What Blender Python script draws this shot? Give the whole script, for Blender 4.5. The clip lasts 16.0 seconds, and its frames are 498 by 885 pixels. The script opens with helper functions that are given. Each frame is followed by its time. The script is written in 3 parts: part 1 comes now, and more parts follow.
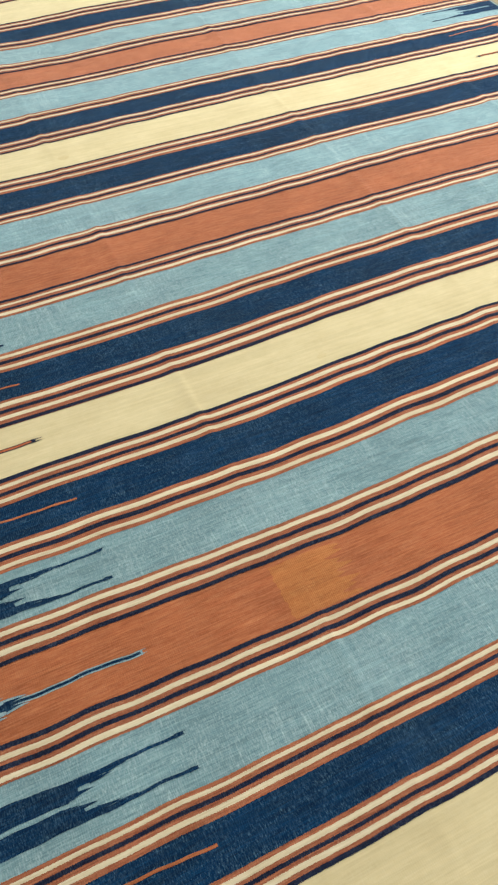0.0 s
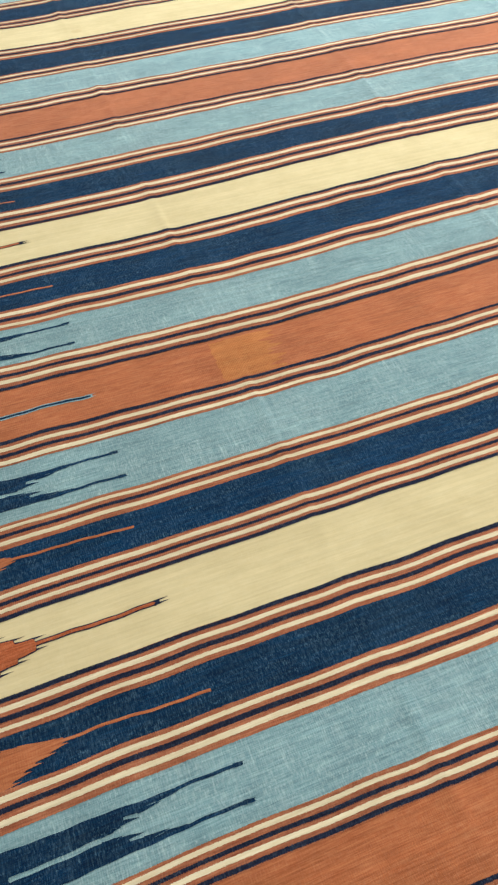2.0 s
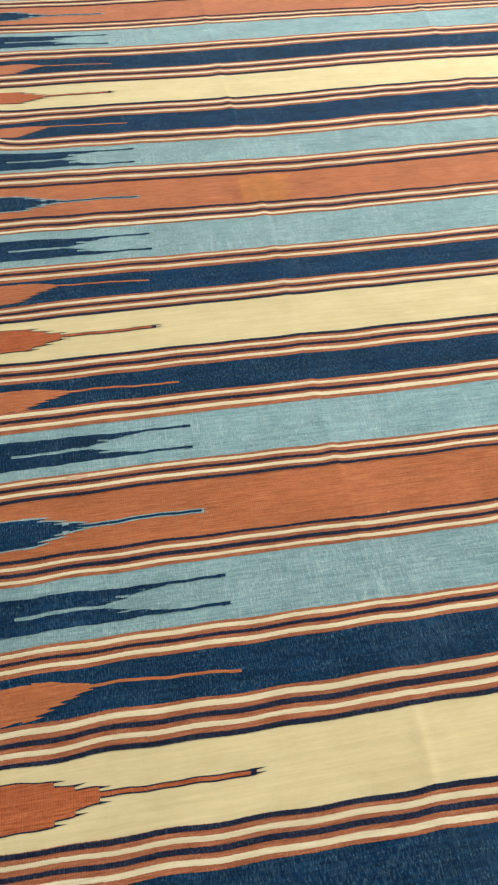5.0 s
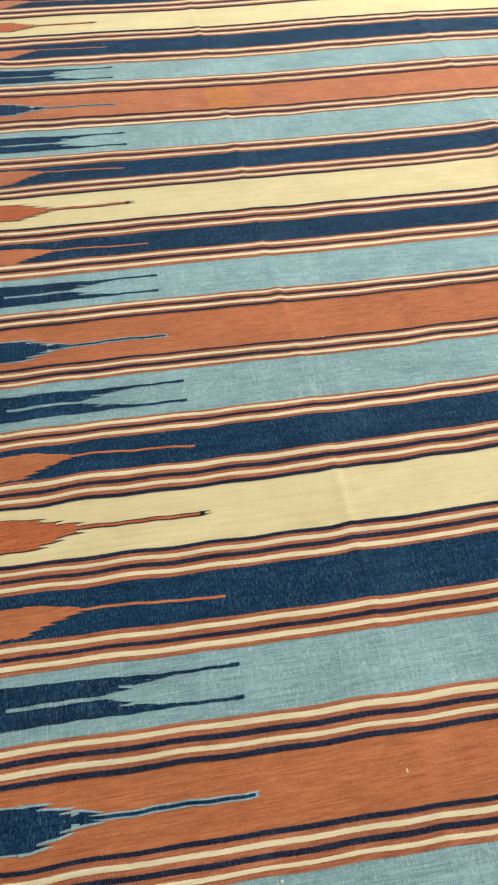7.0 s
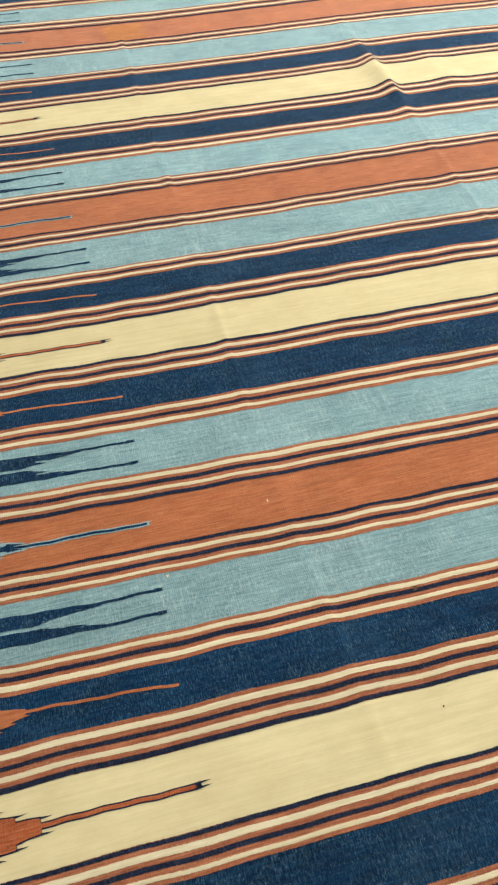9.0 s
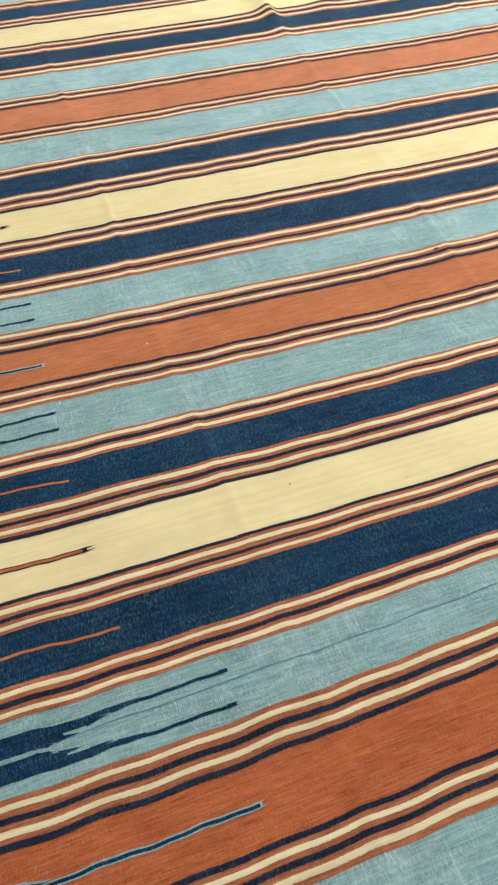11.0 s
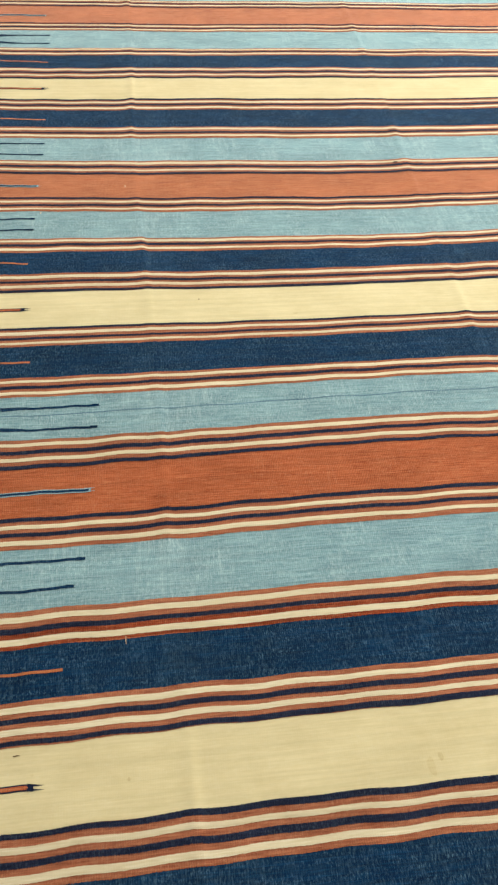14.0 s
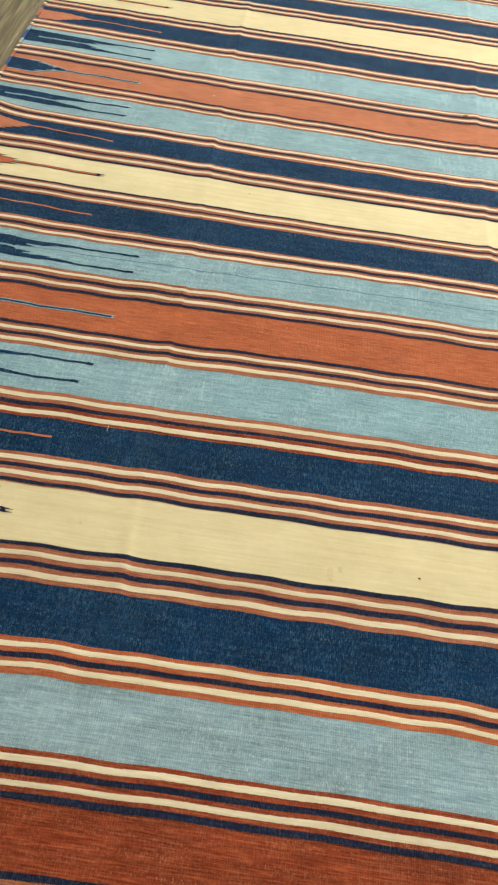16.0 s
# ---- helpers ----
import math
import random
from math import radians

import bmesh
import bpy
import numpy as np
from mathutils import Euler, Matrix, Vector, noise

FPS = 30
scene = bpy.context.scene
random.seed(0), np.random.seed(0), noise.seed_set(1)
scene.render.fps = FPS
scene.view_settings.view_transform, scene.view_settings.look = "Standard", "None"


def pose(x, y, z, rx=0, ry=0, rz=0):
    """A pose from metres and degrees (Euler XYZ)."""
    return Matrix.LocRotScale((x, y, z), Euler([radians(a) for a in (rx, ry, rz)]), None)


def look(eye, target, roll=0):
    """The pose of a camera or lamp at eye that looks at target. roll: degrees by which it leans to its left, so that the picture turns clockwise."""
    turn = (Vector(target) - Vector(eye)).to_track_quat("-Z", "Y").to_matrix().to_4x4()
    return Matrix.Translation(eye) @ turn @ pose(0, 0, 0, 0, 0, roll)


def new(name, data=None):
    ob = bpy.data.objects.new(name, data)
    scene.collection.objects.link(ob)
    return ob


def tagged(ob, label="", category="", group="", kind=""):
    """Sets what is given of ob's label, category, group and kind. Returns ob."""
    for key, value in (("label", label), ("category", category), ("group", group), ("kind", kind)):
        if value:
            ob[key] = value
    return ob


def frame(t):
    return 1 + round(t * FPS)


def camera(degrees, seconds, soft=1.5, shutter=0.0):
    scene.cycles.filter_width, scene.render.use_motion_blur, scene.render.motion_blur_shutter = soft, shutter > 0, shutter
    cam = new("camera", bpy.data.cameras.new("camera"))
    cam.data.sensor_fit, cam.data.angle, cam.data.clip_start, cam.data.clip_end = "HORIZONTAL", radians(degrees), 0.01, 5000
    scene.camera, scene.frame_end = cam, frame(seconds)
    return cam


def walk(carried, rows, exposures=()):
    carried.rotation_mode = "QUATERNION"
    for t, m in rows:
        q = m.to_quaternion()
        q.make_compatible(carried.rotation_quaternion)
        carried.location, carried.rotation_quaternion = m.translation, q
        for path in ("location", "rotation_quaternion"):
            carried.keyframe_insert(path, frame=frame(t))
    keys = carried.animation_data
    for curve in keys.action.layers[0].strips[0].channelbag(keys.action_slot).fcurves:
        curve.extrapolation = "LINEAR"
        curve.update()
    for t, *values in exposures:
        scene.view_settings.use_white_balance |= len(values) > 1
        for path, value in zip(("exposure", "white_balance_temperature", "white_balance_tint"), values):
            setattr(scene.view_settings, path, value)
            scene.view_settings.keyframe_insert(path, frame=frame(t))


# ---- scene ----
cam = camera(36.885, 16.0, soft=2.3)
PATH = [
    (0, (0.3534, 0.9294, 1.2758), (0.8056, 1.8242, 0.0000), 1.69),
    (0.5, (0.3190, 0.7751, 1.2685), (0.7632, 1.6682, 0.0000), 1.31),
    (1, (0.3022, 0.6445, 1.2387), (0.7176, 1.5186, 0.0000), 0.88),
    (1.5, (0.3304, 0.5464, 1.2139), (0.7033, 1.3889, 0.0000), 0.81),
    (2, (0.3660, 0.4163, 1.2031), (0.6945, 1.2463, 0.0000), 0.86),
    (2.5, (0.3736, 0.3073, 1.2105), (0.6667, 1.1481, 0.0000), 0.92),
    (3, (0.3461, 0.2129, 1.2094), (0.6102, 1.0645, 0.0000), 1.49),
    (3.5, (0.3122, 0.0749, 1.2144), (0.5537, 0.9508, 0.0000), 1.71),
    (4, (0.3091, -0.0355, 1.2165), (0.5374, 0.8527, 0.0000), 2.61),
    (4.5, (0.3417, -0.1269, 1.2150), (0.5551, 0.7669, 0.0000), 3.07),
    (5, (0.3951, -0.2690, 1.2182), (0.5823, 0.6218, 0.0000), 2.67),
    (5.2, (0.4046, -0.3243, 1.2119), (0.5909, 0.5723, 0.0000), 3.00),
    (7.3, (0.4109, -0.7834, 1.1979), (0.6049, 0.0984, 0.0000), 2.16),
    (7.5, (0.4286, -0.8140, 1.1960), (0.6273, 0.0635, 0.0000), 2.07),
    (8, (0.4699, -0.9431, 1.2167), (0.6902, -0.0621, 0.0000), 2.27),
    (8.2, (0.4808, -1.0091, 1.2098), (0.7024, -0.1234, 0.0000), 1.69),
    (10.3, (0.4559, -1.5008, 1.2292), (0.7696, -0.6525, 0.0000), 2.16),
    (10.5, (0.4814, -1.5330, 1.2302), (0.7968, -0.6962, 0.0000), 2.11),
    (11, (0.5301, -1.6659, 1.2266), (0.8523, -0.8339, 0.0000), 2.20),
    (11.5, (0.5697, -1.7978, 1.2326), (0.8931, -0.9553, 0.0000), 2.42),
    (12, (0.5841, -1.8855, 1.2298), (0.8976, -1.0311, 0.0000), 2.98),
    (12.5, (0.5899, -2.0030, 1.2280), (0.8870, -1.1395, 0.0000), 3.89),
    (13, (0.6106, -2.1244, 1.2386), (0.8892, -1.2459, 0.0000), 5.06),
    (13.5, (0.6702, -2.2000, 1.2495), (0.9020, -1.3070, 0.0000), 5.39),
    (14, (0.8011, -2.2787, 1.2357), (0.9679, -1.3827, 0.0000), 5.27),
    (14.5, (0.8907, -2.3501, 1.2324), (1.0059, -1.4558, 0.0000), 5.80),
    (15, (0.9091, -2.4324, 1.2237), (0.9871, -1.5423, 0.0000), 6.82),
    (15.5, (0.9543, -2.5608, 1.2342), (0.9816, -1.6641, 0.0000), 7.23),
    (16, (1.0216, -2.6570, 1.2444), (1.0009, -1.7658, 0.0000), 7.58),
]
# seconds, stops, kelvin, tint
EXPO = [(0.0, 0.47, 6130, 9), (1.5, 0.56, 6150, 9), (3.5, 0.66, 6180, 8), (5.0, 0.72, 6300, 8), (8.0, 0.85, 6330, 7.5),
        (11.5, 0.92, 6350, 8), (13.5, 0.98, 6370, 8), (16.0, 1.06, 6370, 8.5)]
walk(cam, [(t, look(e, a, r)) for t, e, a, r in PATH], EXPO)

# ---- light: unseen lamps added under the ceiling, stronger towards the far right ----
world = bpy.data.worlds.new("world")
scene.world = world
world.use_nodes = True
world.node_tree.nodes["Background"].inputs[0].default_value = (1.0, 0.98, 0.95, 1)
world.node_tree.nodes["Background"].inputs[1].default_value = 0.05
ROOM = (-2.6, 5.4, -5.2, 8.2, 2.9)


def unseen_lamp(x, y, power, sx, sy):
    data = bpy.data.lights.new("unseen_lamp", "AREA")
    data.shape, data.size, data.size_y, data.energy, data.color = "RECTANGLE", sx, sy, power, (0.972, 0.985, 0.985)
    ob = new("unseen_lamp", data)
    ob.location = (x, y, ROOM[4] - 0.05)


# added lamps, with uneven power to grade the brightness across the rug
for lx in (0.4, 3.6):
    for ly, power in ((-3.2, 18), (0.0, 37), (3.2, 53), (6.4, 58)):
        unseen_lamp(lx, ly, power * (1.60 if lx > 2 else 0.52), 0.6, 1.5)

# ---- materials ----


class Nodes:
    """A small wrapper round a material's node tree."""

    def __init__(self, name):
        self.mat = bpy.data.materials.new(name)
        self.mat.use_nodes = True
        self.tree = self.mat.node_tree
        self.bsdf = self.tree.nodes["Principled BSDF"]

    def add(self, kind, **kw):
        n = self.tree.nodes.new(kind)
        for k, v in kw.items():
            n.inputs[k].default_value = v
        return n

    def link(self, a, b):
        self.tree.links.new(a, b)

    def noise(self, scale, size, detail=3.0, rough=0.55):
        """Noise over world metres, stretched by scale=(x, y, z)."""
        co = self.add("ShaderNodeTexCoord")
        mp = self.add("ShaderNodeMapping", Scale=scale)
        self.link(co.outputs["Object"], mp.inputs["Vector"])
        n = self.add("ShaderNodeTexNoise", Scale=size, Detail=detail, Roughness=rough)
        self.link(mp.outputs["Vector"], n.inputs["Vector"])
        return n.outputs["Fac"]

    def ramp(self, fac, *stops):
        r = self.tree.nodes.new("ShaderNodeValToRGB")
        els = r.color_ramp.elements
        while len(els) < len(stops):
            els.new(0.5)
        for e, (p, c) in zip(els, stops):
            e.position, e.color = p, (*c, 1) if len(c) == 3 else c
        self.link(fac, r.inputs["Fac"])
        return r.outputs["Color"]

    def mix(self, fac, a, b, mode="MIX"):
        m = self.tree.nodes.new("ShaderNodeMix")
        m.data_type, m.blend_type = "RGBA", mode
        for sock, v in ((m.inputs[0], fac), (m.inputs[6], a), (m.inputs[7], b)):
            if isinstance(v, (int, float)):
                sock.default_value = v
            elif isinstance(v, tuple):
                sock.default_value = (*v, 1)
            else:
                self.link(v, sock)
        return m.outputs[2]

    def math(self, op, a, b=0.0):
        m = self.tree.nodes.new("ShaderNodeMath")
        m.operation = op
        for sock, v in zip(m.inputs, (a, b)):
            if isinstance(v, (int, float)):
                sock.default_value = v
            else:
                self.link(v, sock)
        return m.outputs[0]


WARP_PITCH = 0.0036      # distance of the warp cords
WEFT_PITCH = 0.0024


def wool(name, dark, mid, light, fleck, fleck_amount, streak=1.0, relief=1.0, rough=0.8, rub=0.0, warm=0.95, sheen=1.0, cord=0.45, speck=0.62, haze=1.0):
    """Weft-faced woven wool: short dye streaks along the weft, a hatch of paler warp threads, ribs as relief and as
    shade put into the colour.
    """
    n = Nodes(name)
    streaks = n.noise((9, 170, 1), 2.2, 5.0, 0.7)
    col = n.ramp(streaks, (0.36, dark), (0.5, mid), (0.64, light))
    lo, hi = 1 - 0.11 * streak, 1 + 0.10 * streak
    clouds = n.ramp(n.noise((1, 1.6, 1), 7.0, 6.0, 0.7), (0.36, (lo, lo * (warm + 2) / 3, lo * warm)), (0.64, (hi, hi, hi)))
    col = n.mix(1.0, col, clouds, "MULTIPLY")
    # weft passes of another dye lot, and a lot of its own for each band
    lots = n.ramp(n.noise((1.2, 75, 1), 1.6, 4.0, 0.6), (0.40, (lo, lo, lo)), (0.60, (hi, hi, hi)))
    col = n.mix(0.6, col, lots, "MULTIPLY")
    info = n.add("ShaderNodeObjectInfo")
    own = n.ramp(info.outputs["Random"], (0.0, (0.94, 0.93, 0.92)), (1.0, (1.05, 1.06, 1.07)))
    col = n.mix(1.0, col, own, "MULTIPLY")
    # ribs: every warp cord, shifted half a cord on every second weft
    co = n.add("ShaderNodeTexCoord")
    sep = n.add("ShaderNodeSeparateXYZ")
    n.link(co.outputs["Object"], sep.inputs[0])
    drift_xy = n.math("MULTIPLY", n.noise((1, 1, 1), 9.0, 3.0), 0.016)
    xs = n.math("ADD", sep.outputs["X"], drift_xy)
    ribs = n.math("SINE", n.math("MULTIPLY", xs, 2 * math.pi / WARP_PITCH))
    wefts = n.math("SINE", n.math("MULTIPLY", n.math("ADD", sep.outputs["Y"], drift_xy), 2 * math.pi / WEFT_PITCH))
    weave = n.math("ADD", n.math("MULTIPLY", ribs, 0.5), n.math("MULTIPLY", n.math("MULTIPLY", ribs, wefts), 0.35))
    # hatch where the paler warp shows between the wefts: short ticks, rows of specks and rubbed cords, in worn patches
    fine = n.ramp(n.noise((1, 0.36, 1), 310.0, 2.0, 0.6), (0.46, (0, 0, 0)), (0.70, (1, 1, 1)))
    bright = n.ramp(n.noise((1, 0.45, 1), 470.0, 1.0, 0.5), (0.56, (0, 0, 0)), (0.68, (1, 1, 1)))
    cords = n.ramp(n.noise((1, 0.075, 1), 230.0, 3.0, 0.6), (0.48, (0, 0, 0)), (0.74, (1, 1, 1)))
    patch = n.ramp(n.noise((1.5, 2.4, 1), 9.0, 5.0, 0.7), (0.36, (0.2, 0.2, 0.2)), (0.64, (1, 1, 1)))
    rows = n.ramp(n.noise((3.2, 52, 1), 1.7, 4.0, 0.65), (0.42, (0.06, 0.06, 0.06)), (0.62, (1, 1, 1)))
    thin = n.ramp(n.noise((1, 0.7, 1), 11.0, 4.0, 0.65), (0.45, (0, 0, 0)), (0.66, (1, 1, 1)))
    hatch = n.math("ADD", n.math("MULTIPLY", n.math("MULTIPLY", fine, patch), 0.42), n.math("MULTIPLY", n.math("MULTIPLY", bright, rows), speck))
    hatch = n.math("ADD", hatch, n.math("MULTIPLY", n.math("MULTIPLY", cords, thin), cord))
    # rubbed warp threads beside the two old fold lines
    rubbed = n.ramp(n.noise((1, 0.09, 1), 120.0, 3.0, 0.6), (0.36, (0, 0, 0)), (0.80, (1, 1, 1)))
    for fold in (0.80, 1.585):
        off = n.math("MULTIPLY", n.math("SUBTRACT", xs, fold), 1 / 0.075)
        near = n.math("POWER", 2.718, n.math("MULTIPLY", n.math("MULTIPLY", off, off), -1.0))
        hatch = n.math("ADD", hatch, n.math("MULTIPLY", n.math("MULTIPLY", near, rubbed), rub))
    hatch = n.math("MINIMUM", hatch, 1.0)
    col = n.mix(n.math("MULTIPLY", hatch, fleck_amount), col, fleck)
    fuzz = n.noise((1, 1, 1), 700.0, 2.0)
    height = n.math("ADD", weave, n.math("MULTIPLY", fuzz, 1.4))
    # shade between the ribs, multiplied into the colour besides the bump
    shade = n.math("ADD", n.math("MULTIPLY", weave, 0.05 * relief), 1.0)
    tone = n.tree.nodes.new("ShaderNodeCombineColor")
    for i in range(3):
        n.link(shade, tone.inputs[i])
    col = n.mix(1.0, col, tone.outputs[0], "MULTIPLY")
    bump = n.add("ShaderNodeBump", Strength=0.5 * relief, Distance=0.0007)
    n.link(height, bump.inputs["Height"])
    n.link(bump.outputs["Normal"], n.bsdf.inputs["Normal"])
    n.link(col, n.bsdf.inputs["Base Color"])
    n.bsdf.inputs["Roughness"].default_value = rough
    n.bsdf.inputs["Specular IOR Level"].default_value = 0.08
    n.bsdf.inputs["Sheen Weight"].default_value = sheen
    n.bsdf.inputs["Sheen Roughness"].default_value = 0.45
    # distance haze put into the sheen colour as an added neutral grey
    tint = n.mix(1.0, n.mix(1.0, col, (1.2, 1.2, 1.2), "MULTIPLY"), (0.085 * haze, 0.096 * haze, 0.106 * haze), "ADD")
    n.link(tint, n.bsdf.inputs["Sheen Tint"])
    return n.mat


CREAM = wool("cream_wool", (0.532, 0.440, 0.240), (0.556, 0.464, 0.258), (0.576, 0.486, 0.276), (0.61, 0.55, 0.38), 0.2, 0.6, 0.12, sheen=0.20, haze=3.4)
NAVY = wool("navy_wool", (0.0005, 0.0092, 0.030), (0.0009, 0.0160, 0.046), (0.0022, 0.028, 0.070), (0.18, 0.32, 0.40), 0.35, 2.0, rub=0.14, warm=1.0, sheen=0.30, cord=0.2, haze=0.9)
BLUE = wool("pale_blue_wool", (0.104, 0.183, 0.196), (0.152, 0.246, 0.254), (0.208, 0.310, 0.309), (0.54, 0.64, 0.61), 0.66, 1.2, 0.7, rub=0.24, warm=1.03, sheen=1.2, speck=0.36, haze=2.2)
BLUE_GREY = wool("grey_blue_wool", (0.130, 0.205, 0.225), (0.185, 0.270, 0.282), (0.25, 0.340, 0.340), (0.55, 0.62, 0.60), 0.55, 1.3, rub=0.25)
RUST = wool("rust_wool", (0.252, 0.068, 0.023), (0.322, 0.101, 0.037), (0.38, 0.138, 0.057), (0.52, 0.26, 0.15), 0.34, 1.1, 0.5, rub=0.15, sheen=1.15, cord=0.2, speck=0.4, haze=2.0)
RUST_RED = wool("red_rust_wool", (0.22, 0.046, 0.014), (0.31, 0.078, 0.026), (0.38, 0.115, 0.044), (0.55, 0.26, 0.14), 0.4, 1.1)
RUST_DEEP = wool("deep_rust_wool", (0.115, 0.016, 0.0045), (0.190, 0.032, 0.009), (0.29, 0.070, 0.024), (0.48, 0.22, 0.12), 0.42, 1.8, sheen=0.5, cord=0.2)
RUST_LINE = wool("rust_line_wool", (0.185, 0.050, 0.022), (0.275, 0.089, 0.041), (0.355, 0.132, 0.065), (0.50, 0.29, 0.17), 0.35, 1.2, 0.7, sheen=0.6, haze=1.5)
CREAM_LINE = wool("cream_line_wool", (0.51, 0.422, 0.265), (0.565, 0.477, 0.312), (0.62, 0.54, 0.37), (0.68, 0.62, 0.47), 0.2, 0.6, 0.35, sheen=0.38)
NAVY_LINE = wool("navy_line_wool", (0.004, 0.006, 0.016), (0.007, 0.010, 0.025), (0.012, 0.017, 0.038), (0.2, 0.25, 0.32), 0.22, sheen=0.15, cord=0.2)
OCHRE = wool("ochre_wool", (0.30, 0.104, 0.030), (0.385, 0.138, 0.042), (0.44, 0.176, 0.060), (0.55, 0.31, 0.13), 0.3)
BLUE_CORD = wool("blue_cord", (0.012, 0.034, 0.11), (0.020, 0.052, 0.16), (0.032, 0.078, 0.21), (0.2, 0.3, 0.45), 0.3)
THREAD = wool("grey_blue_thread", (0.06, 0.11, 0.15), (0.085, 0.15, 0.195), (0.12, 0.20, 0.24), (0.3, 0.4, 0.42), 0.3)
MEND = wool("mended_wool", (0.40, 0.26, 0.16), (0.47, 0.32, 0.20), (0.52, 0.37, 0.24), (0.6, 0.48, 0.34), 0.4)
STAIN = wool("stained_wool", (0.47, 0.37, 0.19), (0.50, 0.405, 0.215), (0.53, 0.44, 0.24), (0.55, 0.46, 0.3), 0.2, 0.4, 0.12)
KNOT = wool("brown_knot", (0.05, 0.028, 0.014), (0.085, 0.045, 0.02), (0.12, 0.065, 0.03), (0.2, 0.12, 0.06), 0.2)


def wood(name):
    n = Nodes(name)
    info = n.add("ShaderNodeObjectInfo")
    grain = n.noise((75, 3.0, 1), 1.5, 7.0, 0.7)
    broad = n.noise((9, 0.8, 1), 1.1, 3.0)
    col = n.ramp(grain, (0.32, (0.050, 0.041, 0.022)), (0.5, (0.175, 0.140, 0.070)), (0.68, (0.33, 0.270, 0.150)))
    col = n.mix(0.6, col, n.ramp(broad, (0.35, (0.7, 0.7, 0.7)), (0.65, (1.15, 1.12, 1.05))), "MULTIPLY")
    tint = n.ramp(info.outputs["Random"], (0.0, (0.82, 0.82, 0.80)), (1.0, (1.12, 1.1, 1.05)))
    col = n.mix(1.0, col, tint, "MULTIPLY")
    n.link(col, n.bsdf.inputs["Base Color"])
    bump = n.add("ShaderNodeBump", Strength=0.3, Distance=0.001)
    n.link(grain, bump.inputs["Height"])
    n.link(bump.outputs["Normal"], n.bsdf.inputs["Normal"])
    n.bsdf.inputs["Roughness"].default_value = 0.38
    return n.mat


def paint(name, colour):
    n = Nodes(name)
    c = n.ramp(n.noise((1, 1, 1), 3.0, 4.0), (0.3, tuple(v * 0.93 for v in colour)), (0.7, colour))
    n.link(c, n.bsdf.inputs["Base Color"])
    bump = n.add("ShaderNodeBump", Strength=0.15, Distance=0.001)
    n.link(n.noise((1, 1, 1), 260.0, 2.0), bump.inputs["Height"])
    n.link(bump.outputs["Normal"], n.bsdf.inputs["Normal"])
    n.bsdf.inputs["Roughness"].default_value = 0.8
    return n.mat


WOOD = wood("brown_oak")
JOINT = paint("joint_dark", (0.03, 0.022, 0.015))
WALL = paint("wall_paint", (0.72, 0.69, 0.62))
CEILING = paint("ceiling_paint", (0.8, 0.79, 0.76))

# ---- the room: floor, plus unseen walls and ceiling added to enclose the light ----


def box(bm, x0, x1, y0, y1, z0, z1):
    vs = [bm.verts.new(p) for p in ((x0, y0, z0), (x1, y0, z0), (x1, y1, z0), (x0, y1, z0),
                                    (x0, y0, z1), (x1, y0, z1), (x1, y1, z1), (x0, y1, z1))]
    for f in ((3, 2, 1, 0), (4, 5, 6, 7), (0, 1, 5, 4), (1, 2, 6, 5), (2, 3, 7, 6), (3, 0, 4, 7)):
        bm.faces.new([vs[i] for i in f])


def solid(name, boxes, material):
    bm = bmesh.new()
    for b in boxes:
        box(bm, *b)
    me = bpy.data.meshes.new(name)
    bm.to_mesh(me)
    bm.free()
    me.materials.append(material)
    return new(name, me)


X0, X1, Y0, Y1, TOP = ROOM
floor = tagged(solid("floor", [(X0, X1, Y0, Y1, -0.16, -0.022)], JOINT),
               "brown oak plank floor under the rug", "floor", kind="structure")
tagged(solid("wall_west", [(X0 - 0.15, X0, Y0, Y1, -0.16, TOP)], WALL), "plain pale painted wall, unseen, added to close the room", "wall", kind="structure")
tagged(solid("wall_east", [(X1, X1 + 0.15, Y0, Y1, -0.16, TOP)], WALL), "plain pale painted wall, unseen, added to close the room", "wall", kind="structure")
tagged(solid("wall_south", [(X0 - 0.15, X1 + 0.15, Y0 - 0.15, Y0, -0.16, TOP)], WALL), "plain pale painted wall, unseen, added to close the room", "wall", kind="structure")
tagged(solid("wall_north", [(X0 - 0.15, X1 + 0.15, Y1, Y1 + 0.15, -0.16, TOP)], WALL), "plain pale painted wall, unseen, added to close the room", "wall", kind="structure")
tagged(solid("ceiling", [(X0 - 0.15, X1 + 0.15, Y0 - 0.15, Y1 + 0.15, TOP, TOP + 0.12)], CEILING), "plain white ceiling, unseen, added to close the room", "ceiling", kind="structure")

# ---- the rug: pattern lines in metres across the stripes (y), edges along x ----
LEFT, RIGHT = 0.088, 2.708
MIRROR = 2.790
